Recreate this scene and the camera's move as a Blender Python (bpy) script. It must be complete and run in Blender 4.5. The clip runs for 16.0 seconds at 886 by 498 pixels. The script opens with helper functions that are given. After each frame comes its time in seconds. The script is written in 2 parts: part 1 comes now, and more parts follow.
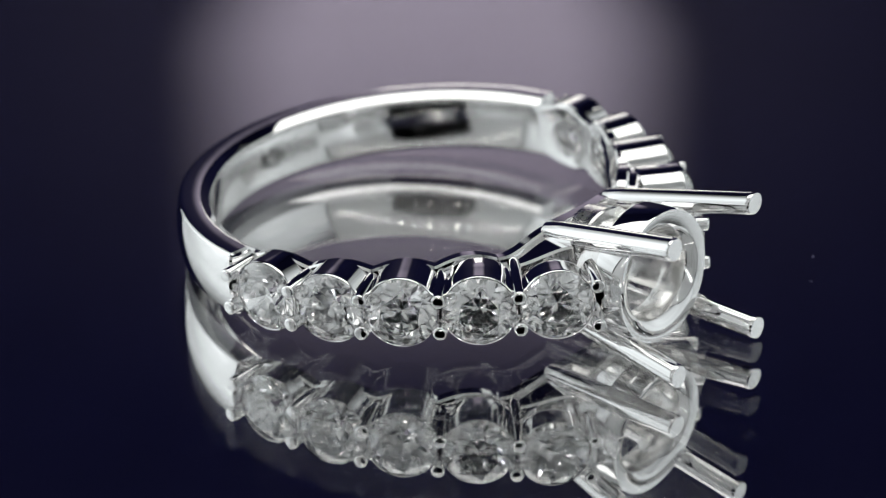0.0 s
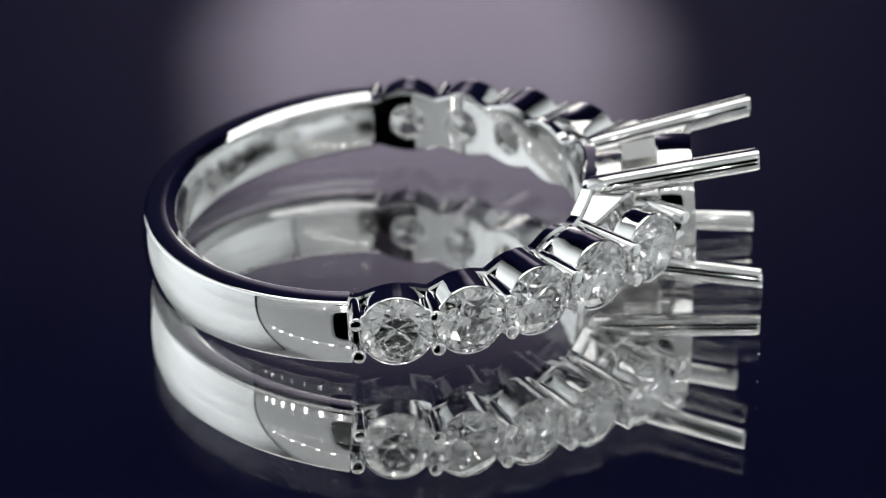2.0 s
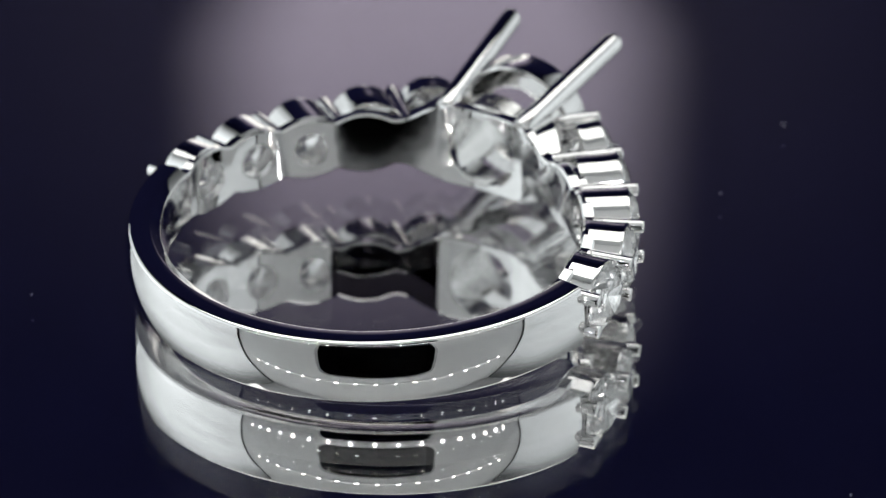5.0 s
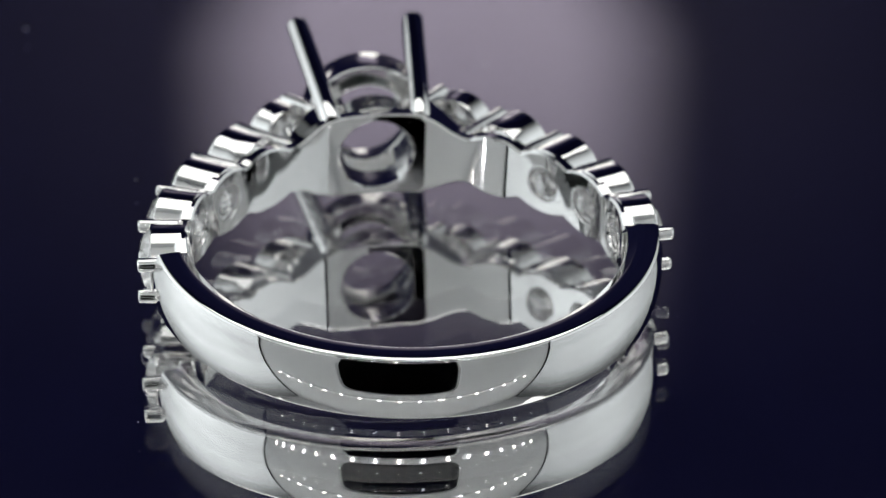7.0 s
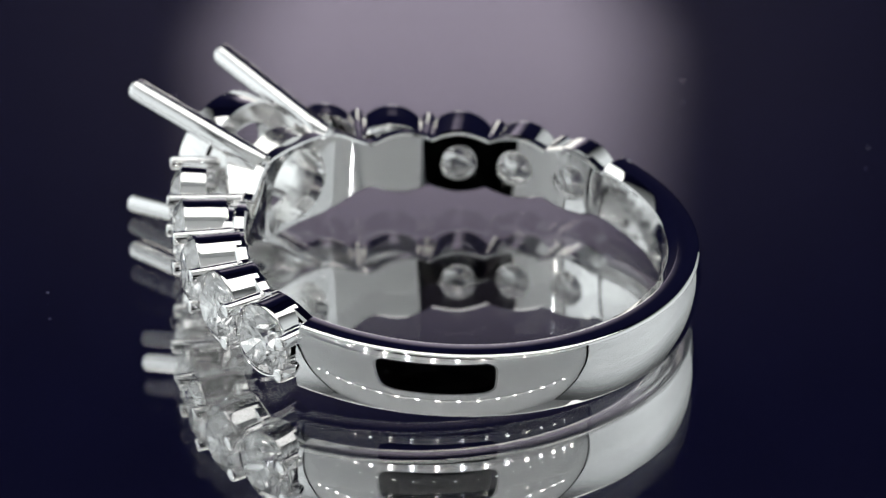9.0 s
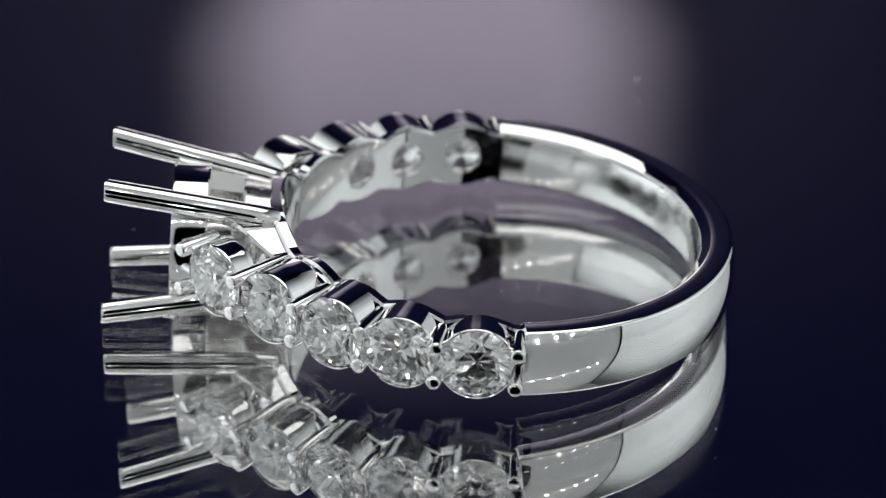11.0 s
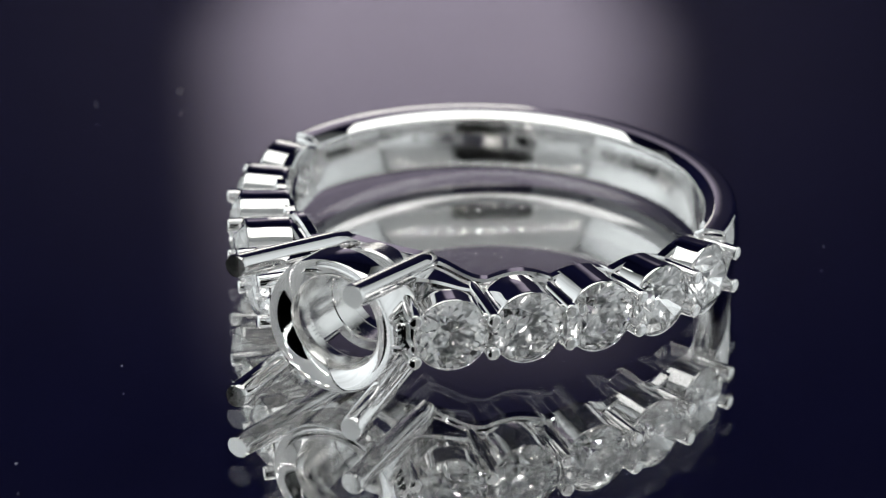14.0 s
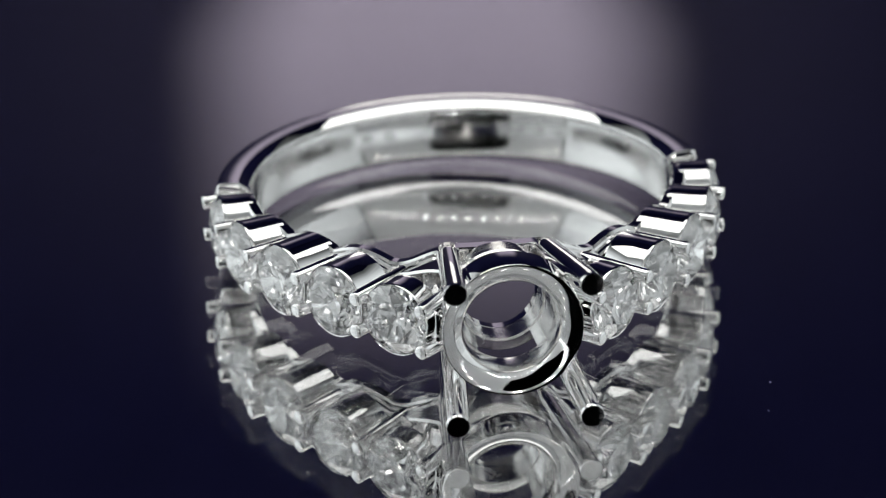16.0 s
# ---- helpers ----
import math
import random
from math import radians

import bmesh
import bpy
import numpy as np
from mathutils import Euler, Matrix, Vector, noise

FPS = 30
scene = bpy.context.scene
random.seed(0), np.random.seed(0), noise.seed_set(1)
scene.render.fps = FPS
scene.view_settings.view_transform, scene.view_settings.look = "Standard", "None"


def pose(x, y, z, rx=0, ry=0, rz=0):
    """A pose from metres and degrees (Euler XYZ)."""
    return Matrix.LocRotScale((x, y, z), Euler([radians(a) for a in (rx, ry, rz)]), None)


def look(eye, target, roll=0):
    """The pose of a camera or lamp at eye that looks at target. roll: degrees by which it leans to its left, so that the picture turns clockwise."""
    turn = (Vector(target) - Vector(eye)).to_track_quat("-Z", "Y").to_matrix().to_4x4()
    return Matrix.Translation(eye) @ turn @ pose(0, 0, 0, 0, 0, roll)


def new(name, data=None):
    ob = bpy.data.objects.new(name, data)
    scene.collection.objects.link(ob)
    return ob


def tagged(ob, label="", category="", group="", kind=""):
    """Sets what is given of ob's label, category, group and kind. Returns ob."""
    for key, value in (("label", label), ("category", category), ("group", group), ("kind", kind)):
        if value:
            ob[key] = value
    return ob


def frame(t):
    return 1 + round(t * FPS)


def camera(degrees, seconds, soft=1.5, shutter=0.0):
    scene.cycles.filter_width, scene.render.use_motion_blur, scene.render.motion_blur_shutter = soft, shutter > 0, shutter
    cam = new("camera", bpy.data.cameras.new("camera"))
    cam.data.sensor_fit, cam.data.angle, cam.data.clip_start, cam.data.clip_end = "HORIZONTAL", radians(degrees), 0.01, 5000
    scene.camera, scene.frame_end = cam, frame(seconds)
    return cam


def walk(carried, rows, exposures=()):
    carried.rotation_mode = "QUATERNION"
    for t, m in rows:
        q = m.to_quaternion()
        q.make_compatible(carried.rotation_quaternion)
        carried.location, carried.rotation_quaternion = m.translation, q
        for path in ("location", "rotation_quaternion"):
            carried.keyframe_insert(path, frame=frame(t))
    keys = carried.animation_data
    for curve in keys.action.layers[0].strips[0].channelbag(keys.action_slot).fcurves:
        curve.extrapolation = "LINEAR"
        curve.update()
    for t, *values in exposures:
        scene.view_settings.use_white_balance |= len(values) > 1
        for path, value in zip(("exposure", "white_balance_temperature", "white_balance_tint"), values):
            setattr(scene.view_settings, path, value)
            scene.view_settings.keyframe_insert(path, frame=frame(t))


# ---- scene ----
# A ring on a slowly turning mirror plate inside a small photo light box; the camera stands still.
MM = 0.001

FOV = 16.65
CAM_EYE = (0.0, -0.11404, 0.05929)
CAM_AIM = (0.000318, -0.01252, 0.00754)

cam = camera(FOV, 16.0, soft=1.2)
cam.data.dof.use_dof = True
cam.data.dof.focus_distance = 0.1198
cam.data.dof.aperture_fstop = 66.0
CAM_POSE = look(CAM_EYE, CAM_AIM, 0.06)
walk(cam, [(0.0, CAM_POSE), (16.0, CAM_POSE)])

# light runs many times through the stones, the glass plate and the polished metal
scene.cycles.max_bounces = 32
scene.cycles.glossy_bounces = 24
scene.cycles.transmission_bounces = 32

# ---- light: the inside of the light box ----
world = bpy.data.worlds.new("dark_room")
world.use_nodes = True
world.node_tree.nodes["Background"].inputs[0].default_value = (0.010, 0.010, 0.014, 1)
world.node_tree.nodes["Background"].inputs[1].default_value = 1.0
scene.world = world
scene.view_settings.exposure = 0.1

HALF_W = 0.147
GLOW_CEILING = 1.75
GLOW_SIDE = 1.20
GLOW_BACK_LOW = 1.30
GLOW_BACK = 0.335
GLOW_LED = 55.0


# ---- materials ----
def nodes_of(name):
    m = bpy.data.materials.new(name)
    m.use_nodes = True
    nt = m.node_tree
    bsdf = nt.nodes["Principled BSDF"]
    return m, nt, bsdf


def metal(name, colour, rough, scratch=0.0):
    m, nt, b = nodes_of(name)
    b.inputs["Metallic"].default_value = 1.0
    tex = nt.nodes.new("ShaderNodeTexCoord")
    fine = nt.nodes.new("ShaderNodeTexNoise")
    fine.inputs["Scale"].default_value = 900.0
    fine.inputs["Detail"].default_value = 5.0
    nt.links.new(tex.outputs["Object"], fine.inputs["Vector"])
    ramp = nt.nodes.new("ShaderNodeMapRange")
    ramp.inputs["From Min"].default_value, ramp.inputs["From Max"].default_value = 0.35, 0.75
    ramp.inputs["To Min"].default_value, ramp.inputs["To Max"].default_value = rough * 0.6, rough * 1.6
    nt.links.new(fine.outputs["Fac"], ramp.inputs["Value"])
    nt.links.new(ramp.outputs["Result"], b.inputs["Roughness"])
    tone = nt.nodes.new("ShaderNodeMix")
    tone.data_type = "RGBA"
    tone.inputs["A"].default_value = (*colour, 1)
    tone.inputs["B"].default_value = (*[v * 0.94 for v in colour], 1)
    broad = nt.nodes.new("ShaderNodeTexNoise")
    broad.inputs["Scale"].default_value = 180.0
    nt.links.new(tex.outputs["Object"], broad.inputs["Vector"])
    nt.links.new(broad.outputs["Fac"], tone.inputs["Factor"])
    nt.links.new(tone.outputs["Result"], b.inputs["Base Color"])
    if scratch:
        wav = nt.nodes.new("ShaderNodeTexNoise")
        wav.inputs["Scale"].default_value = 420.0
        wav.inputs["Detail"].default_value = 2.0
        nt.links.new(tex.outputs["Object"], wav.inputs["Vector"])
        bump = nt.nodes.new("ShaderNodeBump")
        bump.inputs["Strength"].default_value = scratch
        bump.inputs["Distance"].default_value = 0.0002
        nt.links.new(wav.outputs["Fac"], bump.inputs["Height"])
        nt.links.new(bump.outputs["Normal"], b.inputs["Normal"])
    return m


def glass(name, ior, tint=(1, 1, 1)):
    m = bpy.data.materials.new(name)
    m.use_nodes = True
    nt = m.node_tree
    nt.nodes.remove(nt.nodes["Principled BSDF"])
    g = nt.nodes.new("ShaderNodeBsdfGlass")
    g.inputs["Color"].default_value = (*tint, 1)
    g.inputs["Roughness"].default_value = 0.0
    g.inputs["IOR"].default_value = ior
    nt.links.new(g.outputs[0], nt.nodes["Material Output"].inputs["Surface"])
    return m


def paint(name, colour, rough, var=0.12, scale=40.0, spec=0.03):
    m, nt, b = nodes_of(name)
    tex = nt.nodes.new("ShaderNodeTexCoord")
    n1 = nt.nodes.new("ShaderNodeTexNoise")
    n1.inputs["Scale"].default_value = scale
    n1.inputs["Detail"].default_value = 6.0
    nt.links.new(tex.outputs["Object"], n1.inputs["Vector"])
    tone = nt.nodes.new("ShaderNodeMix")
    tone.data_type = "RGBA"
    tone.inputs["A"].default_value = (*[v * (1 - var) for v in colour], 1)
    tone.inputs["B"].default_value = (*[v * (1 + var) for v in colour], 1)
    nt.links.new(n1.outputs["Fac"], tone.inputs["Factor"])
    nt.links.new(tone.outputs["Result"], b.inputs["Base Color"])
    b.inputs["Roughness"].default_value = rough
    b.inputs["Specular IOR Level"].default_value = spec
    return m


def glow(name, colour, strength):
    m = bpy.data.materials.new(name)
    m.use_nodes = True
    nt = m.node_tree
    nt.nodes.remove(nt.nodes["Principled BSDF"])
    e = nt.nodes.new("ShaderNodeEmission")
    e.inputs["Color"].default_value = (*colour, 1)
    e.inputs["Strength"].default_value = strength
    nt.links.new(e.outputs[0], nt.nodes["Material Output"].inputs["Surface"])
    return m


def painted_glow(name, colour, low, high, z0, z1, x0, x1):
    """Navy cloth with a glow painted into its emission: brightest along its lower middle, fading upwards and to the
    sides.
    """
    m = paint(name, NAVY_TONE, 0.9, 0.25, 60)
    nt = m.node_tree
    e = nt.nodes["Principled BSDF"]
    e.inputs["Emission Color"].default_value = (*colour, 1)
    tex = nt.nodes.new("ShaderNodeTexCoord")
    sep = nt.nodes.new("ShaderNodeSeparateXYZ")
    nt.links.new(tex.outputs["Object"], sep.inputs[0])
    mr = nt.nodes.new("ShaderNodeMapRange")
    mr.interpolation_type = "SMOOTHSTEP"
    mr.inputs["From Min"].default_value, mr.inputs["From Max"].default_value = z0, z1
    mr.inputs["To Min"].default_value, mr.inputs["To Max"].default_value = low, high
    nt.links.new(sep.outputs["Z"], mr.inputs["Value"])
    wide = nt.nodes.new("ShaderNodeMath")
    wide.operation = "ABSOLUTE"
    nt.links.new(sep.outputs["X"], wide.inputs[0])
    # the painted patch is rounded: it narrows towards its lower end
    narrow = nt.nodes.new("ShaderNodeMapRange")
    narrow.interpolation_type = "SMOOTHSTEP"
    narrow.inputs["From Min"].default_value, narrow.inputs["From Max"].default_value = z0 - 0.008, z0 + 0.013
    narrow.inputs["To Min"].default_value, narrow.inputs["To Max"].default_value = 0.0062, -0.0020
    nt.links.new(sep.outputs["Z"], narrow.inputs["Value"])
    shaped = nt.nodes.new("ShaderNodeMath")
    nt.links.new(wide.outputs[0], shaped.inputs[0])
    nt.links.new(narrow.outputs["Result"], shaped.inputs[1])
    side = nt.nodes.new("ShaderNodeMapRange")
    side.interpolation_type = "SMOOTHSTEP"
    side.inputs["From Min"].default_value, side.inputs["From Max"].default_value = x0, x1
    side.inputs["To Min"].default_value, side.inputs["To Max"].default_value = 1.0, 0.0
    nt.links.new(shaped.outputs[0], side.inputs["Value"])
    # faint wide halo, painted around the patch
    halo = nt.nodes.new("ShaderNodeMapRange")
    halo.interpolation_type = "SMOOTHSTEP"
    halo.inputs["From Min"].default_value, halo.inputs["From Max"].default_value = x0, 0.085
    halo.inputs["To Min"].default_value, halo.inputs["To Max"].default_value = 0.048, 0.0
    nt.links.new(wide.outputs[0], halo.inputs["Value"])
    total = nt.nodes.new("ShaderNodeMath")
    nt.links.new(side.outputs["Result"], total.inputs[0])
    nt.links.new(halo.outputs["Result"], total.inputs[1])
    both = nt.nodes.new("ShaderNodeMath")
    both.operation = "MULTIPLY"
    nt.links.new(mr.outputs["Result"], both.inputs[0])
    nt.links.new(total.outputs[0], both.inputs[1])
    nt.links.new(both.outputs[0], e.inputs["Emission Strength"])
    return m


NAVY_TONE = (0.0078, 0.0078, 0.0330)
WHITE_GOLD = metal("polished_white_gold", (0.90, 0.895, 0.895), 0.03, 0.04)
WHITE_GOLD_SATIN = metal("satin_white_gold", (0.89, 0.885, 0.88), 0.10, 0.12)
WHITE_GOLD_CAST = metal("cast_white_gold", (0.88, 0.875, 0.865), 0.20, 0.5)
DIAMOND = glass("diamond", 2.42, (1.0, 1.0, 1.0))
PLATE_GLASS = glass("plate_glass", 1.5, (0.985, 0.985, 0.985))
SILVERING = metal("silvering", (0.80, 0.80, 0.80), 0.004)
NAVY = paint("navy_cloth", NAVY_TONE, 0.9, 0.25, 60)
GREY_PANEL = paint("grey_panel", (0.77, 0.78, 0.775), 0.7, 0.05, 30)
DUST = paint("dust", (0.7, 0.7, 0.72), 0.8)
BLACK = paint("black_lining", (0.006, 0.006, 0.007), 0.9)
SIDE_GLOW = glow("side_diffuser", (0.94, 1.0, 1.015), GLOW_SIDE)


def uneven(m, scale, low, high):
    """Paints uneven brightness into a diffuser's emission; no lamps stand behind it."""
    nt = m.node_tree
    tex = nt.nodes.new("ShaderNodeTexCoord")
    n = nt.nodes.new("ShaderNodeTexNoise")
    n.inputs["Scale"].default_value = scale
    n.inputs["Detail"].default_value = 1.0
    mr = nt.nodes.new("ShaderNodeMapRange")
    mr.inputs["From Min"].default_value, mr.inputs["From Max"].default_value = 0.3, 0.7
    mr.inputs["To Min"].default_value, mr.inputs["To Max"].default_value = low, high
    nt.links.new(tex.outputs["Object"], n.inputs["Vector"])
    nt.links.new(n.outputs["Fac"], mr.inputs["Value"])
    # emission painted to fade towards the top
    sep = nt.nodes.new("ShaderNodeSeparateXYZ")
    nt.links.new(tex.outputs["Object"], sep.inputs[0])
    fade = nt.nodes.new("ShaderNodeMapRange")
    fade.interpolation_type = "SMOOTHSTEP"
    fade.inputs["From Min"].default_value, fade.inputs["From Max"].default_value = 0.085, 0.205
    fade.inputs["To Min"].default_value, fade.inputs["To Max"].default_value = 1.0, 0.12
    nt.links.new(sep.outputs["Z"], fade.inputs["Value"])
    times = nt.nodes.new("ShaderNodeMath")
    times.operation = "MULTIPLY"
    nt.links.new(mr.outputs["Result"], times.inputs[0])
    nt.links.new(fade.outputs["Result"], times.inputs[1])
    # painted dimmer towards the front edge
    front = nt.nodes.new("ShaderNodeMapRange")
    front.interpolation_type = "SMOOTHSTEP"
    front.inputs["From Min"].default_value, front.inputs["From Max"].default_value = -0.09, 0.03
    front.inputs["To Min"].default_value, front.inputs["To Max"].default_value = 0.72, 1.05
    nt.links.new(sep.outputs["Y"], front.inputs["Value"])
    # painted dimmer towards the back edge too
    rear = nt.nodes.new("ShaderNodeMapRange")
    rear.interpolation_type = "SMOOTHSTEP"
    rear.inputs["From Min"].default_value, rear.inputs["From Max"].default_value = 0.02, 0.17
    rear.inputs["To Min"].default_value, rear.inputs["To Max"].default_value = 1.0, 0.56
    nt.links.new(sep.outputs["Y"], rear.inputs["Value"])
    # the left side is painted brighter than the right
    across = nt.nodes.new("ShaderNodeMapRange")
    across.inputs["From Min"].default_value, across.inputs["From Max"].default_value = -HALF_W, HALF_W
    across.inputs["To Min"].default_value, across.inputs["To Max"].default_value = 1.10, 0.70
    nt.links.new(sep.outputs["X"], across.inputs["Value"])
    # long soft folds, painted as streaks of brightness on flat cloth
    long = nt.nodes.new("ShaderNodeMapping")
    long.inputs["Scale"].default_value = (1.0, 3.0, 42.0)
    fold = nt.nodes.new("ShaderNodeTexNoise")
    fold.inputs["Scale"].default_value = 1.0
    fold.inputs["Detail"].default_value = 2.0
    nt.links.new(tex.outputs["Object"], long.inputs["Vector"])
    nt.links.new(long.outputs["Vector"], fold.inputs["Vector"])
    folds = nt.nodes.new("ShaderNodeMapRange")
    folds.inputs["From Min"].default_value, folds.inputs["From Max"].default_value = 0.3, 0.65
    folds.inputs["To Min"].default_value, folds.inputs["To Max"].default_value = 0.84, 1.06
    nt.links.new(fold.outputs["Fac"], folds.inputs["Value"])
    last = times
    for extra in (front, rear, across, folds):
        step = nt.nodes.new("ShaderNodeMath")
        step.operation = "MULTIPLY"
        nt.links.new(last.outputs[0], step.inputs[0])
        nt.links.new(extra.outputs["Result"], step.inputs[1])
        last = step
    nt.links.new(last.outputs[0], nt.nodes["Emission"].inputs["Strength"])


uneven(SIDE_GLOW, 7.0, GLOW_SIDE * 0.82, GLOW_SIDE * 1.1)
CEILING_GLOW = glow("ceiling_diffuser", (0.99, 1.0, 0.98), GLOW_CEILING)
LED_WARM = glow("led_warm", (1.0, 0.97, 0.91), GLOW_LED)
LED_COOL = glow("led_cool", (0.95, 0.98, 1.0), GLOW_LED)
BACK_LOW_GLOW = glow("back_lamp", (1.0, 0.98, 0.92), GLOW_BACK_LOW)
BACK_PAINTED_GLOW = painted_glow("back_painted_glow", (0.97, 0.855, 1.04), GLOW_BACK, 0.0, 0.062, 0.124, 0.0115, 0.0295)


# ---- mesh helpers ----
def finish(bm, angle=35.0):
    me = bpy.data.meshes.new("mesh")
    bmesh.ops.recalc_face_normals(bm, faces=bm.faces[:])
    bm.to_mesh(me)
    bm.free()
    for poly in me.polygons:
        poly.use_smooth = True
    me.set_sharp_from_angle(angle=radians(angle))
    return me


def part(name, bm, material, parent=None, label="", angle=35.0):
    """Links a bmesh as one mesh object under a thing or a part."""
    me = finish(bm, angle)
    me.materials.append(material)
    ob = new(name, me)
    if parent is not None:
        ob.parent = parent
    if label:
        tagged(ob, label)
    return ob


def box_bm(x0, x1, y0, y1, z0, z1, bevel=0.0):
    bm = bmesh.new()
    bmesh.ops.create_cube(bm, size=1.0, matrix=Matrix.Translation(((x0 + x1) / 2, (y0 + y1) / 2, (z0 + z1) / 2)) @ Matrix.Diagonal((x1 - x0, y1 - y0, z1 - z0, 1)))
    if bevel:
        bmesh.ops.bevel(bm, geom=bm.edges[:], offset=bevel, segments=2, affect="EDGES", profile=0.5)
    return bm


def loft(rings, closed_ring=True, caps=True, loop=False):
    """A surface over rings of points; each ring has the same number of points."""
    bm = bmesh.new()
    rows = [[bm.verts.new(p) for p in ring] for ring in rings]
    n = len(rows[0])
    pairs = list(zip(rows, rows[1:])) + ([(rows[-1], rows[0])] if loop else [])
    for a, b in pairs:
        for i in range(n if closed_ring else n - 1):
            j = (i + 1) % n
            bm.faces.new((a[i], a[j], b[j], b[i]))
    if caps and not loop:
        bm.faces.new(rows[0])
        bm.faces.new(rows[-1])
    return bm


def lathe(profile, n=48, at=(0, 0, 0), axis=(1, 0, 0)):
    """A closed profile of (radius, along) turned about an axis through at."""
    q = Vector(axis).to_track_quat("Z", "X").to_matrix().to_4x4()
    m = Matrix.Translation(at) @ q
    rings = []
    for i in range(n):
        a = 2 * math.pi * i / n
        rings.append([m @ Vector((r * math.cos(a), r * math.sin(a), s)) for r, s in profile])
    return loft(rings, closed_ring=True, caps=False, loop=True)


def rod(p0, p1, r0, r1, n=20, tip=0.25, dome=False):
    """A round rod with softened or domed ends."""
    p0, p1 = Vector(p0), Vector(p1)
    ax = p1 - p0
    length = ax.length
    m = Matrix.Translation(p0) @ ax.to_track_quat("Z", "X").to_matrix().to_4x4()
    prof = [(r0 * 0.7, 0.0), (r0, r0 * 0.25)]
    if dome:
        for k in range(0, 6):
            a = radians(15 * k)
            prof.append((r1 * math.cos(a), length - r1 + r1 * math.sin(a)))
    else:
        e = r1 * tip
        prof += [(r1, length - e), (r1 - e * 0.12, length - e * 0.55), (r1 - e * 0.4, length - e * 0.18), (r1 - e * 0.9, length)]
    rings = [[m @ Vector((r * math.cos(2 * math.pi * i / n), r * math.sin(2 * math.pi * i / n), s)) for i in range(n)] for r, s in prof]
    return loft(rings)


# ---- the light box ----
def structure(name, bm, material, label):
    return tagged(part(name, bm, material, None, "", 30), label, kind="structure")


Y_FRONT, Y_BACK, Z_TOP = -0.085, 0.200, 0.210
FLOOR_Z = -0.012

structure("floor", box_bm(-0.16, 0.16, Y_FRONT - 0.006, Y_BACK + 0.006, FLOOR_Z - 0.006, FLOOR_Z), NAVY, "dark navy floor of a small photo light box")
for name, x0, x1 in (("left", -HALF_W - 0.004, -HALF_W), ("right", HALF_W, HALF_W + 0.004)):
    structure("wall_" + name, box_bm(x0, x1, Y_FRONT, Y_BACK, FLOOR_Z, Z_TOP), SIDE_GLOW, "white glowing side diffuser of the light box")
structure("wall_back", box_bm(-0.16, 0.16, Y_BACK, Y_BACK + 0.005, FLOOR_Z, Z_TOP), NAVY, "dark navy cloth back wall of the light box")
structure("ceiling_front", box_bm(-0.16, 0.16, Y_FRONT, -0.0302, Z_TOP, Z_TOP + 0.005), GREY_PANEL, "grey front part of the ceiling")
structure("ceiling", box_bm(-0.16, 0.16, -0.030, 0.110, Z_TOP, Z_TOP + 0.005), CEILING_GLOW, "white glowing ceiling diffuser of the light box")
structure("ceiling_back", box_bm(-0.16, 0.16, 0.1102, Y_BACK + 0.005, Z_TOP, Z_TOP + 0.005), NAVY, "dark navy back part of the ceiling")

# the front wall with the camera's opening through it
OPEN_X, OPEN_W, OPEN_Z0, OPEN_Z1 = -0.005, 0.038, 0.0035, 0.059


def front_wall():
    """The panel round its opening, whose corners are rounded."""
    mid = (OPEN_Z0 + OPEN_Z1) / 2
    hole, edge = [], []
    n = 96
    for i in range(n):
        a = 2 * math.pi * (i + 0.5) / n
        ca, sa = math.cos(a), math.sin(a)
        k = (abs(ca) ** 7 + abs(sa) ** 7) ** (-1 / 7)
        hole.append((OPEN_X + OPEN_W * k * ca, mid + (OPEN_Z1 - mid) * k * sa))
        k = 1 / max(abs(ca), abs(sa))
        edge.append((0.16 * k * ca, (FLOOR_Z + Z_TOP) / 2 + (Z_TOP - FLOOR_Z) / 2 * k * sa))
    y0, y1 = Y_FRONT - 0.004, Y_FRONT
    return loft([[Vector((x, y, z)) for x, z in pts] for pts, y in ((hole, y0), (hole, y1), (edge, y1), (edge, y0))], loop=True)


for name, x0, x1 in (("left", -HALF_W + 0.0002, -HALF_W + 0.0018), ("right", HALF_W - 0.0018, HALF_W - 0.0002)):
    structure("trim_" + name, box_bm(x0, x1, Y_FRONT + 0.0002, Y_FRONT + 0.003, FLOOR_Z, Z_TOP, 0.0004), BLACK, "dark corner seam between side diffuser and front panel")
structure("wall_front", front_wall(), GREY_PANEL, "grey front panel with a camera opening")


def camera_shroud():
    bm = box_bm(-0.060, 0.060, -0.180, Y_FRONT - 0.0045, -0.010, 0.110)
    face = max(bm.faces, key=lambda f: f.calc_center_median().y)
    bmesh.ops.delete(bm, geom=[face], context="FACES")
    return bm


structure("camera_recess", camera_shroud(), BLACK, "black lined recess behind the camera opening")


def led_strip(at, tilt, count, half, r):
    base = new("led_strip")
    base.matrix_basis = Matrix.Translation((at[0], Y_FRONT, at[1])) @ pose(0, 0, 0, 0, tilt, 0)
    tagged(base, "strip of small white lights on the grey panel", "light strip", "light strips")
    part("strip", box_bm(-half - 0.004, half + 0.004, 0.0002, 0.0012, -0.003, 0.003), GREY_PANEL, base)
    for i in range(count):
        x = -half + 2 * half * i / (count - 1)
        part("led", box_bm(x - r, x + r, 0.0013, 0.0022, -r, r, 0.0003), LED_COOL if i % 2 else LED_WARM, base)
    return base


led_strip((OPEN_X, 0.077), 0, 17, 0.112, 0.0011)
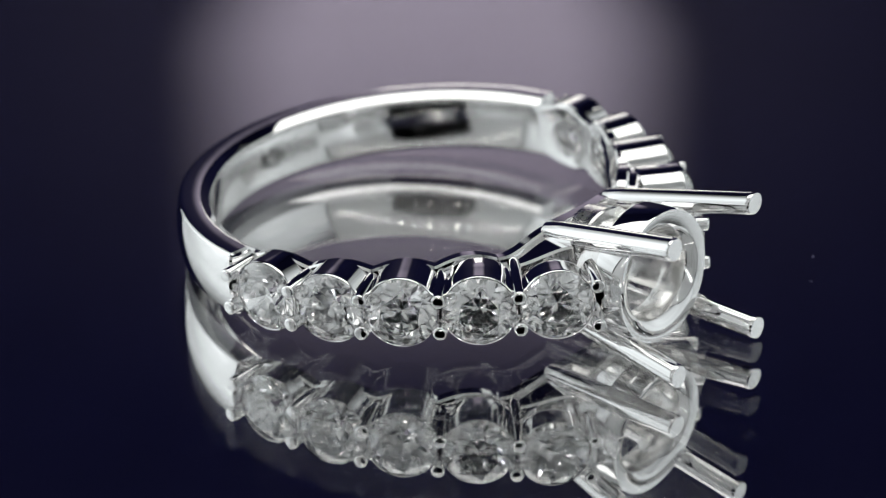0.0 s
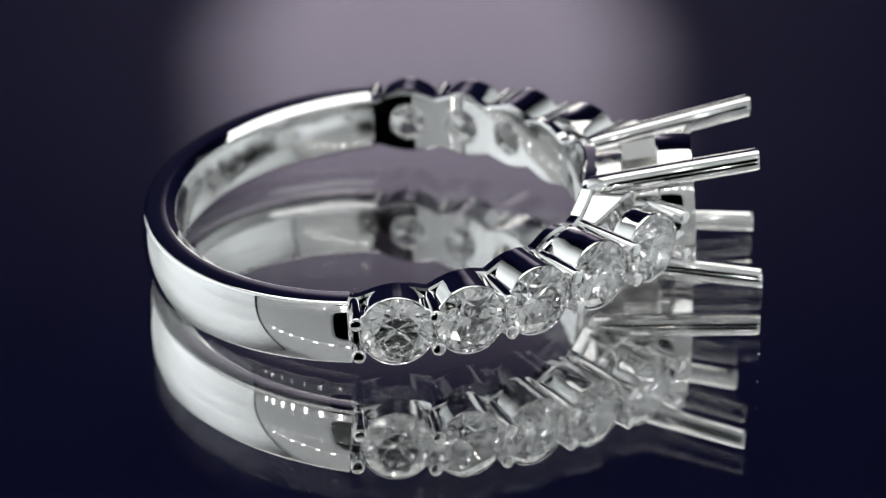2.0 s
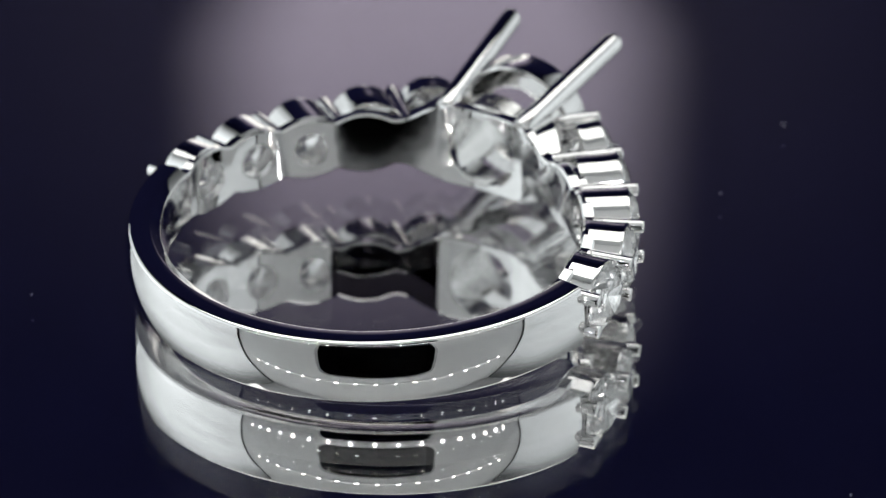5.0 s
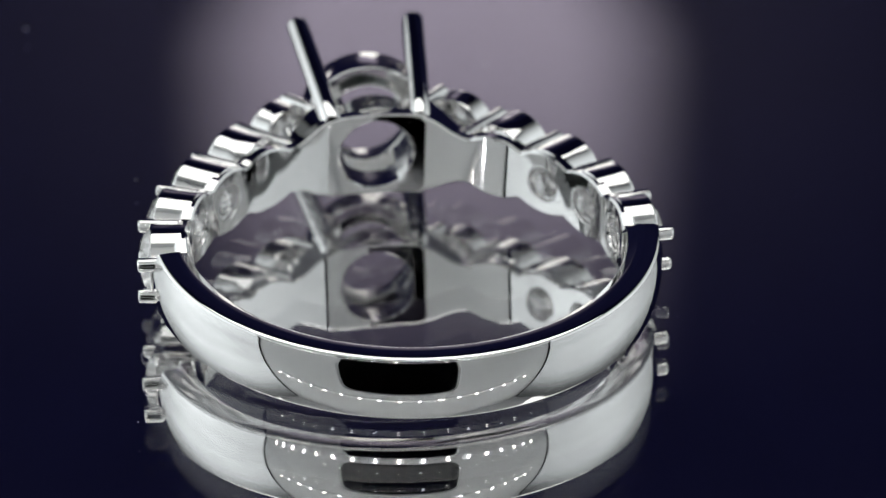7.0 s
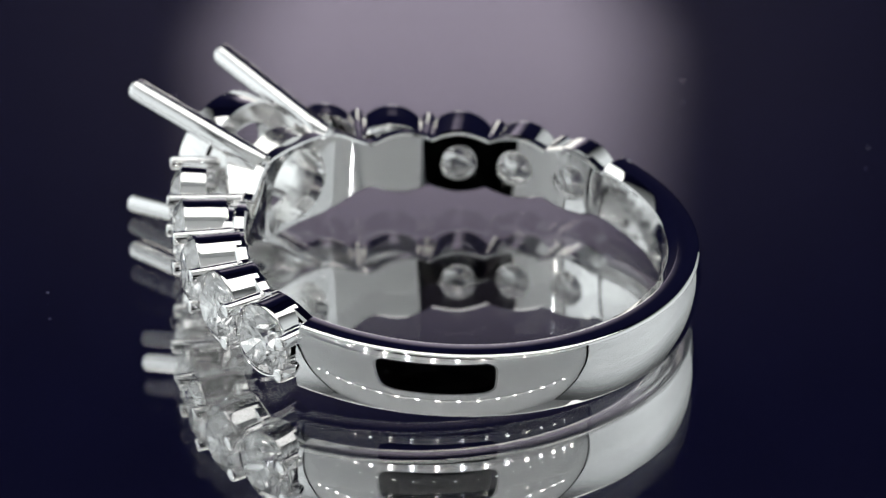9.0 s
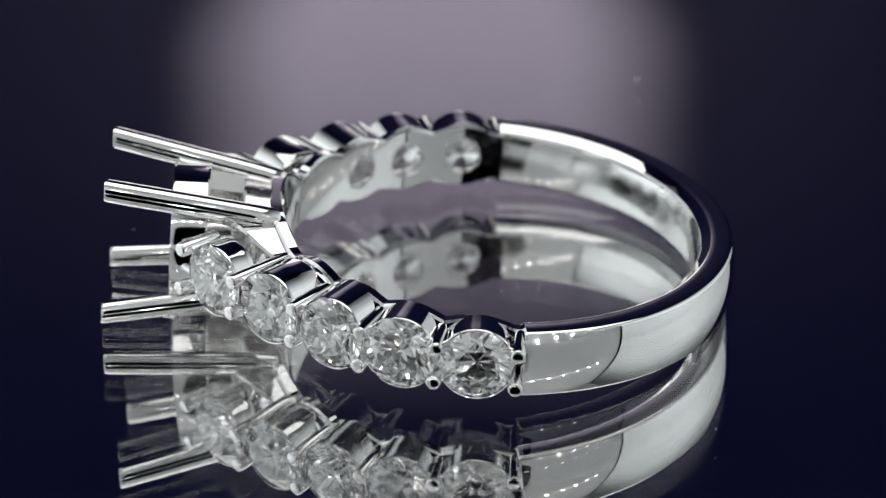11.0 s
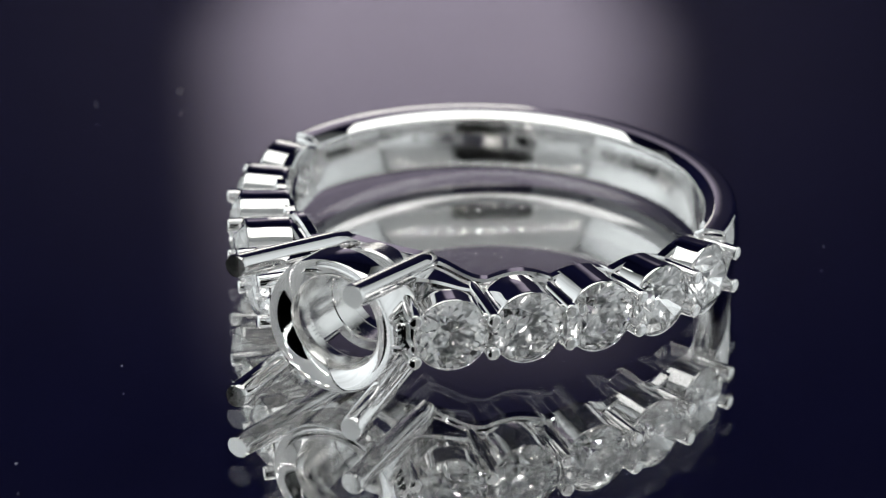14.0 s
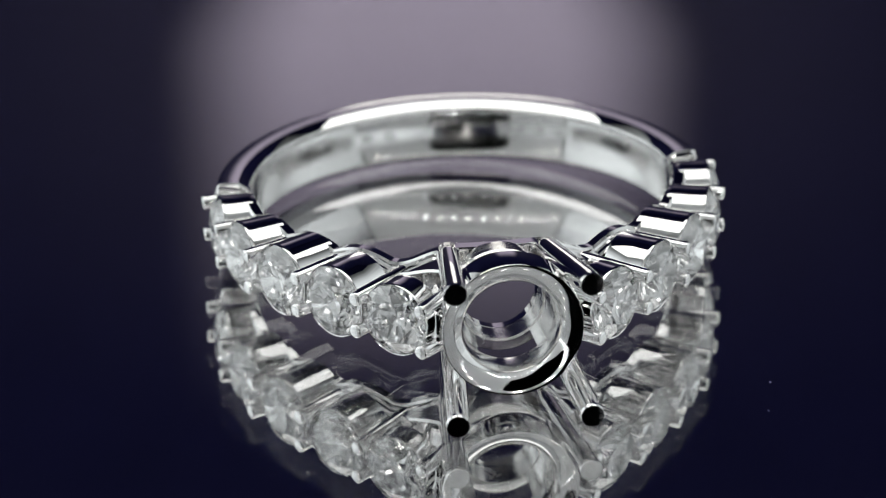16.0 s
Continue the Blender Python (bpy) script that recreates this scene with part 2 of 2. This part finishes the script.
led_strip((OPEN_X, 0.0014), 0, 17, 0.112, 0.0008)


def back_lights():
    d = new("back_light")
    d.location = (-0.0002, Y_BACK - 0.0035, 0)
    tagged(d, "navy back cloth with a pale mauve glow painted into its emission", "light panel")
    # the mauve glow is painted emission, not cast by the lamp below
    part("diffuser", box_bm(-0.1455, 0.1455, 0, 0.003, FLOOR_Z + 0.0005, Z_TOP - 0.0005), BACK_PAINTED_GLOW, d)
    part("lamp", box_bm(-0.014, 0.014, -0.003, -0.0005, 0.004, 0.058, 0.001), BACK_LOW_GLOW, d, "bright white lamp face")


back_lights()


# ---- the mirror plate ----
PLATE_R, PLATE_T = 0.062, 0.0015


def mirror_plate():
    plate = new("mirror_plate")
    tagged(plate, "round turning plate of clear glass silvered beneath", "mirror plate")
    e = 0.00025
    part("glass", loft([[Vector((r * math.cos(2 * math.pi * i / 128), r * math.sin(2 * math.pi * i / 128), z)) for i in range(128)]
                        for r, z in ((PLATE_R - e, 0.0), (PLATE_R, -e), (PLATE_R, -PLATE_T + e), (PLATE_R - e, -PLATE_T))]), PLATE_GLASS, plate)
    part("silvering", loft([[Vector((r * math.cos(2 * math.pi * i / 128), r * math.sin(2 * math.pi * i / 128), z)) for i in range(128)]
                            for r, z in ((PLATE_R - e, -PLATE_T - 0.00002), (PLATE_R - e, -PLATE_T - 0.0002))]), SILVERING, plate, "mirror coating under the glass")
    part("turntable", loft([[Vector((r * math.cos(2 * math.pi * i / 96), r * math.sin(2 * math.pi * i / 96), z)) for i in range(96)]
                            for r, z in ((0.055, -PLATE_T - 0.00022), (0.055, FLOOR_Z + 0.00002))]), BLACK, plate, "black drum of the turntable")
    rng = random.Random(11)
    bm = bmesh.new()
    for i in range(10):
        r, a = rng.uniform(0.013, 0.034), rng.uniform(0, 2 * math.pi)
        size = rng.uniform(0.00003, 0.00007)
        bmesh.ops.create_icosphere(bm, subdivisions=1, radius=size, matrix=Matrix.Translation((r * math.cos(a), r * math.sin(a), size * 0.5)) @ Matrix.Diagonal((1, rng.uniform(0.6, 1.8), 0.5, 1)))
    tagged(part("dust", bm, DUST, plate, "scattered pale dust specks"), kind="stuff")
    return plate


plate = mirror_plate()

# ---- the ring ----
R_IN, R_OUT, HALF_H = 9.06, 10.66, 1.40
BAND_AT = (0.08, -0.05)
# mid points of the bead pairs along one shoulder, and the half distance of the pair
BEADS = ((-0.95, 10.83, 0.72), (2.19, 10.55, 0.72), (5.05, 9.55, 0.70), (7.67, 7.83, 0.69), (10.10, 5.74, 0.69), (12.20, 3.43, 0.86))
STONE_R = 1.47
GIRDLE_IN = 0.30

ring = new("engagement_ring")
tagged(ring, "polished white gold ring with ten diamonds and an empty four-prong head", "ring")


def P(u, v, w):
    return Vector((u, v, w)) * MM


def polar(r, a, w):
    return P(r * math.cos(a), r * math.sin(a), w)


def band_bm():
    prof = []
    n = 14
    dome = radians(15)
    rad = HALF_H / math.sin(dome)
    for i in range(n + 1):
        b = -dome + 2 * dome * i / n
        w = rad * math.sin(b)
        r = R_OUT - rad * (1 - math.cos(b))
        prof.append((r, w * 0.90))
    h = HALF_H
    re = prof[-1][0]
    edge = 0.10 * h
    rim = [(re - 1.7 * edge * (1 - math.cos(radians(k))), h - edge * (1 - math.sin(radians(k)))) for k in (18, 36, 54, 72, 90)]
    prof += rim
    # the finger side is eased over at both rims
    crown = 0.075
    base = R_IN + crown
    turn = [(base + 0.45, h), (base + 0.41, h - 0.010), (base + 0.37, h - 0.034), (base + 0.06, h - 0.240), (base + 0.025, h - 0.268), (base + 0.008, h - 0.295)]
    flat = h - 0.32
    prof += turn
    prof += [(R_IN + crown * (k / 6) ** 2, flat * k / 6) for k in range(6, -7, -1)]
    prof += [(r, -w) for r, w in reversed(turn)]
    prof += [(r, -w) for r, w in reversed(rim)]
    rings = []
    a0, a1, steps = radians(97.5), radians(262.5), 150
    for i in range(steps + 1):
        a = a0 + (a1 - a0) * i / steps
        rings.append([polar(r, a, w) + P(*BAND_AT, 0) for r, w in prof])
    # softened ends
    rm = (R_IN + R_OUT) / 2
    for a, first in ((a0 - radians(0.45), True), (a1 + radians(0.45), False)):
        soft_end = [polar(rm + (r - rm) * 0.88, a, w * 0.94) + P(*BAND_AT, 0) for r, w in prof]
        rings.insert(0, soft_end) if first else rings.append(soft_end)
    return loft(rings)


band = part("band", band_bm(), WHITE_GOLD, ring, "plain polished half-round back of the band")
# the finger side is less finely polished
band.data.materials.append(WHITE_GOLD_SATIN)
for face in band.data.polygons:
    if face.normal.x * face.center.x + face.normal.y * face.center.y < -0.7 * Vector((face.center.x, face.center.y)).length:
        face.material_index = 1


def stone_frames(side):
    """Centre on the girdle, outward normal and tangent of each stone of a shoulder."""
    out = []
    for (u0, v0, _), (u1, v1, _) in zip(BEADS, BEADS[1:]):
        t = Vector((u1 - u0, v1 - v0, 0)).normalized()
        nrm = Vector((-t.y, t.x, 0))
        mid = Vector(((u0 + u1) / 2, (v0 + v1) / 2, 0)) - nrm * GIRDLE_IN
        # the stone row bows outwards between the bead pairs
        out.append((Vector((mid.x, mid.y * side, 0)), Vector((nrm.x, nrm.y * side, 0))))
    return out


WALL_CURVE = [float(c) for c in np.polyfit((10, 20, 34, 44, 54, 70, 87, 100), (8.52, 8.38, 8.23, 8.29, 8.40, 8.70, 8.95, 9.05), 4)]


def wall_r(a):
    """The finger side of a shoulder: it leaves the round of the band and flattens towards the head."""
    d, r = math.degrees(a), 0.0
    for c in WALL_CURVE:
        r = r * d + c
    return r


def wall_half(a, angs):
    """Half the height of the scalloped inner wall at an angle."""
    near = min(abs(a - b) for b in angs)
    lift = math.cos(near / radians(8.6) * math.pi / 2) ** 0.9 if near < radians(8.6) else 0.0
    return 1.10 + 0.35 * lift


def shoulder_strip_bm(side, a0, a1):
    """The closed stretch of the inner wall next to the head, with a lower ledge behind it on which the cups stand."""
    angs = [math.atan2(c.y * side, c.x) for c, _ in stone_frames(side)[:4]]
    rings = []
    steps = 60
    for i in range(steps + 1):
        a = a0 + (a1 - a0) * i / steps
        rise = min(1.0, max(0.0, (radians(27) - a) / radians(14)))
        h = wall_half(a, angs) + 0.75 * rise * rise * (3 - 2 * rise)
        ri = wall_r(a)
        rm, ro = ri + 0.55, ri + 0.95 + 1.2 * rise
        e, low = 0.09, h - 0.22
        prof = [(ri + e, h), (rm - e, h), (rm, h - e), (rm + 0.02, low), (ro - e, low), (ro, low - e)]
        prof += [(r, -w) for r, w in reversed(prof)] + [(ri, -h + e), (ri, h - e)]
        rings.append([polar(r, a * side, w) for r, w in prof])
    return loft(rings)


def pierced_wall_bm(side, a0, a1, mid):
    """A stretch of the inner wall behind one stone, with the round hole under its point."""
    angs = [math.atan2(c.y * side, c.x) for c, _ in stone_frames(side)]
    n = 64

    def outline(inset):
        out = []
        for i in range(n):
            f = i / n * 4
            k, f = int(f), f - int(f)
            if k == 0:
                a, s = a0 + (a1 - a0) * f, 1.0
            elif k == 1:
                a, s = a1, 1.0 - 2 * f
            elif k == 2:
                a, s = a1 + (a0 - a1) * f, -1.0
            else:
                a, s = a0, -1.0 + 2 * f
            h = wall_half(a, angs) - inset
            out.append((a, s * h))
        return out

    rim = outline(0.0)

    def circle(r):
        out = []
        for a, w in rim:
            x, y = (a - mid) * R_IN * -1.0, w
            d = math.hypot(x, y)
            out.append((mid - r * x / d / R_IN, r * y / d))
        return out

    def between(f):
        return [(p[0] + (q[0] - p[0]) * f, p[1] + (q[1] - p[1]) * f) for p, q in zip(circle(0.83), outline(0.09))]

    rings = []
    for d, pts in ((0.30, circle(0.78)), (0.05, circle(0.78)), (0.012, circle(0.80)), (0.0, circle(0.83)), (0.0, between(0.08)), (0.0, between(0.3)), (0.0, between(0.6)), (0.0, between(0.92)), (0.0, outline(0.09)), (0.09, rim), (0.47, rim), (0.56, outline(0.09)), (0.56, circle(0.82)), (0.51, circle(0.78))):
        rings.append([polar(wall_r(a) + d, a * side, w) for a, w in pts])
    return loft(rings, loop=True)


def bridge_bm(at, t, side):
    """The small block that joins two cups behind a pair of beads."""
    nrm = Vector((-t.y, t.x))
    reach = min(at.length - wall_r(math.atan2(at.y, at.x)) - 0.2, 3.2 if at.x < 11 else 1.7)
    rings = []
    for d, half, h in ((-0.56, 0.20, 0.70), (-0.64, 0.28, 0.78), (-reach + 0.06, 0.34, 0.84), (-reach, 0.28, 0.78)):
        ring_pts = []
        for i in range(16):
            a = 2 * math.pi * (i + 0.5) / 16
            ca, sa = math.cos(a), math.sin(a)
            k = (abs(ca) ** 6 + abs(sa) ** 6) ** (-1 / 6)
            q = at + nrm * d + t * (half * k * ca)
            ring_pts.append(P(q.x, q.y * side, h * k * sa))
        rings.append(ring_pts)
    return loft(rings)


def brilliant_bm(R, cut):
    """A round brilliant: table, stars, bezels, upper and lower halves, pavilion mains and a thin girdle."""
    bm = bmesh.new()
    tc, tp = math.tan(radians(34.5)), math.tan(radians(40.8))
    g = 0.02 * R
    c8 = math.cos(radians(22.5))
    pts = []
    for k in range(8):
        a, b = radians(45 * k), radians(45 * k + 22.5)
        pts.append((0.57 * R * math.cos(a), 0.57 * R * math.sin(a), g + 0.43 * R * tc))
        rs = 0.785 * R
        pts.append((rs * math.cos(b), rs * math.sin(b), g + (R - rs * c8) * tc))
        rl = 0.25 * R
        pts.append((rl * math.cos(b), rl * math.sin(b), -g - (R - rl * c8) * tp))
    for k in range(16):
        a = radians(22.5 * k)
        for z in (g, -g):
            pts.append((R * math.cos(a), R * math.sin(a), z))
    pts.append((0, 0, -g - R * tp))
    for p in pts:
        # hand cutting: each corner lies a little off its ideal place
        bm.verts.new((Vector(p) + Vector([cut.gauss(0, 0.0016 * R) for _ in range(2)] + [cut.gauss(0, 0.0014 * R)]) * (0 if p[2] > g + 0.42 * R * tc else 1)) * MM)
    bmesh.ops.convex_hull(bm, input=bm.verts[:])
    loose = [v for v in bm.verts if not v.link_faces]
    bmesh.ops.delete(bm, geom=loose, context="VERTS")
    bmesh.ops.dissolve_limit(bm, angle_limit=radians(0.2), verts=bm.verts[:], edges=bm.edges[:])
    return bm


def diamond_mesh(seed):
    bm = brilliant_bm(STONE_R, random.Random(seed))
    me = bpy.data.meshes.new("brilliant")
    bmesh.ops.recalc_face_normals(bm, faces=bm.faces[:])
    bm.to_mesh(me)
    bm.free()
    me.materials.append(DIAMOND)
    return me


def cup_mesh(depth, m, foot):
    """A drum-shaped cup, its axis along z with the girdle at z = 0; its foot, at most depth down, ends in the inner wall. m: its pose on the ring."""
    prof = [(1.525, 0.02), (1.50, 0.07), (1.475, 0.05), (1.465, -0.08), (0.82, -min(depth - 0.12, 1.0)), (0.74, -depth + 0.05), (0.79, -depth),
            (1.50, -depth), (1.52, -depth + 0.07), (1.515, -0.80), (1.515, -0.40), (1.525, -0.04)]
    bm = lathe([(r * MM, s * MM) for r, s in prof], 56, axis=(0, 0, 1))
    back = m.inverted()
    ax = m.to_3x3() @ Vector((0, 0, 1))
    for v in bm.verts:
        p = m @ v.co
        # slide outwards along the cup's axis until the foot sits inside the wall
        def short(q):
            return Vector((q.x, q.y)).length < (wall_r(abs(math.atan2(q.y, q.x))) + foot) * MM
        if short(p):
            near, far = 0.0, 3.0 * MM
            for _ in range(14):
                half = (near + far) / 2
                near, far = (half, far) if short(p + ax * half) else (near, half)
            p += ax * far
        v.co = back @ p
    me = finish(bm, 28)
    me.materials.append(WHITE_GOLD)
    return me


BRILLIANTS = [diamond_mesh(i) for i in range(10)]
count = 0
rng = random.Random(7)
for side in (1, -1):
    cell = [radians(98.2)] + [math.atan2(v, u) for u, v, _ in BEADS[1:4]]
    for k in range(3):
        c = stone_frames(side)[k][0]
        part("pierced_wall", pierced_wall_bm(side, cell[k], cell[k + 1], math.atan2(c.y * side, c.x)), WHITE_GOLD, ring, "inner wall with a round hole behind a stone")
    part("shoulder_wall", shoulder_strip_bm(side, cell[3], radians(12.0)), WHITE_GOLD, ring, "scalloped inner wall of a shoulder")
    for k, (c, nrm) in enumerate(stone_frames(side)):
        depth, foot = ((2.3, 0.25), (2.6, 0.25), (2.9, 0.25), (1.75, 0.50), (1.0, 0.50))[k]
        m = Matrix.Translation(c * MM) @ nrm.to_track_quat("Z", "X").to_matrix().to_4x4()
        cup = new("stone_cup", cup_mesh(depth, m, foot))
        cup.parent = ring
        cup.matrix_local = m
        stone = new("diamond", BRILLIANTS[count])
        count += 1
        stone.parent = cup
        stone.matrix_local = pose(0, 0, 0.02 * MM, rng.uniform(-2, 2), rng.uniform(-2, 2), rng.uniform(0, 45))
        tagged(stone, "clear round brilliant-cut diamond")
    for k, (u, v, hw) in enumerate(BEADS):
        a = Vector(BEADS[max(k - 1, 0)][:2])
        b = Vector(BEADS[min(k + 1, len(BEADS) - 1)][:2])
        t = (b - a).normalized()
        nrm = Vector((-t.y, t.x))
        part("bridge", bridge_bm(Vector((u, v)), t, side), WHITE_GOLD, ring)
        for s in (1, -1):
            tip = Vector((u, v)) + nrm * 0.30
            foot = Vector((u, v)) - nrm * min(math.hypot(u, v) - wall_r(math.atan2(v, u)) - 0.25, 3.2 if u < 11 else 1.7)
            part("bead_prong", rod(P(foot.x, foot.y * side, s * (hw + 0.06)), P(tip.x, tip.y * side, s * hw), 0.31 * MM, 0.30 * MM, 20, tip=0.38), WHITE_GOLD, ring)

# ---- the empty head ----
head = new("head")
head.parent = ring
tagged(head, "empty round four-prong centre setting")


def base_plate_bm():
    """The finger-side plate: tall round the hole, running out flush into both shoulder walls."""
    n = 96
    hole = 1.64

    def outline(grow):
        out = []
        for i in range(n):
            a = 2 * math.pi * i / n
            ca, sa = math.cos(a), math.sin(a)
            k = (abs(ca) ** 4 + abs(sa) ** 4) ** (-1 / 4)
            v = (3.45 + grow) * k * ca
            f = min(1.0, max(0.0, (abs(v) - 1.8) / 0.9))
            h = 1.96 - 0.78 * f * f * (3 - 2 * f)
            out.append((v, (h + grow) * k * sa))
        return out

    def circle(r):
        return [(r * math.cos(2 * math.pi * i / n), r * math.sin(2 * math.pi * i / n)) for i in range(n)]

    def between(f):
        return [(p[0] + (q[0] - p[0]) * f, p[1] + (q[1] - p[1]) * f) for p, q in zip(circle(hole + 0.05), outline(-0.07))]

    rings = []
    for u, pts in ((8.36, between(0.0)), (8.36, between(0.25)), (8.36, between(0.5)), (8.36, between(0.75)), (8.36, between(1.0)), (8.42, outline(0.0)), (8.88, outline(0.0)), (8.92, outline(-0.1)), (8.92, circle(hole + 0.12)), (8.86, circle(hole)), (8.42, circle(hole))):
        rings.append([P(u + 0.04 - 0.052 * v * v + 0.075 * max(0.0, abs(v) - 2.3) ** 2, v, w) for v, w in pts])
    return loft(rings, loop=True)


part("base_plate", base_plate_bm(), WHITE_GOLD, head, "finger-side plate with a round hole")
part("gallery_ring", lathe([(r * MM, s * MM) for r, s in ((2.70, 11.35), (2.78, 11.43), (2.82, 12.74), (2.78, 12.83), (2.70, 12.83), (2.10, 12.60), (1.97, 12.46), (1.86, 11.45), (1.92, 11.35))], 72, axis=(1, 0, 0)), WHITE_GOLD, head)
part("base_collar", lathe([(r * MM, s * MM) for r, s in ((2.05, 8.80), (2.10, 8.85), (2.2, 9.85), (2.14, 9.95), (1.76, 9.95), (1.68, 9.88), (1.65, 8.80))], 64, axis=(1, 0, 0)), WHITE_GOLD_CAST, head)


part("gallery_bore", lathe([(r * MM, s * MM) for r, s in ((1.93, 12.42), (1.96, 12.48), (1.985, 12.42), (1.92, 11.38), (1.86, 11.33), (1.84, 11.40))], 72, axis=(1, 0, 0)), WHITE_GOLD_CAST, head, "satin inner face of the head")


def prong_bm(sv, sw):
    """A long straight prong, cut square to the head's axis and softened at its end."""
    rings = []
    n = 28
    for u, r in ((8.40, 0.38), (8.50, 0.45), (9.5, 0.485), (12.0, 0.49), (15.34, 0.485), (15.44, 0.480), (15.52, 0.445)):
        f = (u - 8.35) / 7.11
        v, w = (1.92 + 0.70 * f) * sv, (1.62 + 1.14 * f) * sw + 0.13 * f
        rings.append([P(u, v + r * math.cos(2 * math.pi * i / n), w + r * math.sin(2 * math.pi * i / n)) for i in range(n)])
    return loft(rings)


def side_wall_bm(sv):
    """The cast wall, part of a tube, between the two prongs of one side of the head."""
    rings = []
    for i in range(25):
        a = radians(-50 + 100 * i / 24)
        ring_pts = []
        notch = 0.9 * max(0.0, abs(a) / radians(50) - 0.55)
        for r, u in ((1.70, 9.60), (1.84, 11.40), (1.86, 11.62), (2.60, 11.62), (2.66, 11.40), (2.48, 9.75 + notch), (2.36, 9.62 + notch)):
            ring_pts.append(P(u, sv * r * math.cos(a), r * math.sin(a)))
        rings.append(ring_pts)
    return loft(rings)


for sv in (1, -1):
    part("side_wall", side_wall_bm(sv), WHITE_GOLD_CAST, head)
    for sw in (1, -1):
        part("prong", prong_bm(sv, sw), WHITE_GOLD, head)


# ---- what moves: the plate turns at a steady pace and carries the ring ----
CENTRE = (-0.000402, 0.002430)
TURN = ((0.0, 0.0), (0.5, 10.05), (1.0, 20.2), (1.5, 30.2), (2.0, 40.05), (2.5, 49.95), (3.0, 59.6), (3.5, 69.35), (4.0, 79.25), (4.5, 89.3),
        (5.0, 99.4), (5.5, 109.5), (6.0, 119.65), (6.5, 129.95), (7.0, 140.35), (7.5, 150.65), (8.0, 160.7), (8.5, 170.75), (9.0, 180.8),
        (9.5, 191.1), (10.0, 201.6), (10.5, 212.15), (11.0, 222.7), (11.5, 233.1), (12.0, 242.9), (12.5, 252.6), (13.0, 262.35), (13.5, 271.9),
        (14.0, 281.35), (14.5, 290.85), (15.0, 300.2), (15.5, 309.65), (16.0, 319.35))


def motions():
    rest = Matrix.Translation((*CENTRE, 0.00209)) @ pose(0, 0, 0, 0, 0, -41.3) @ pose(0, 0, 0, 0.7, -4.0, 0)
    walk(ring, [(t, pose(0, 0, 0, 0, 0, a) @ rest) for t, a in TURN])
    walk(plate, [(t, pose(0, 0, 0, 0, 0, a)) for t, a in TURN])


motions()
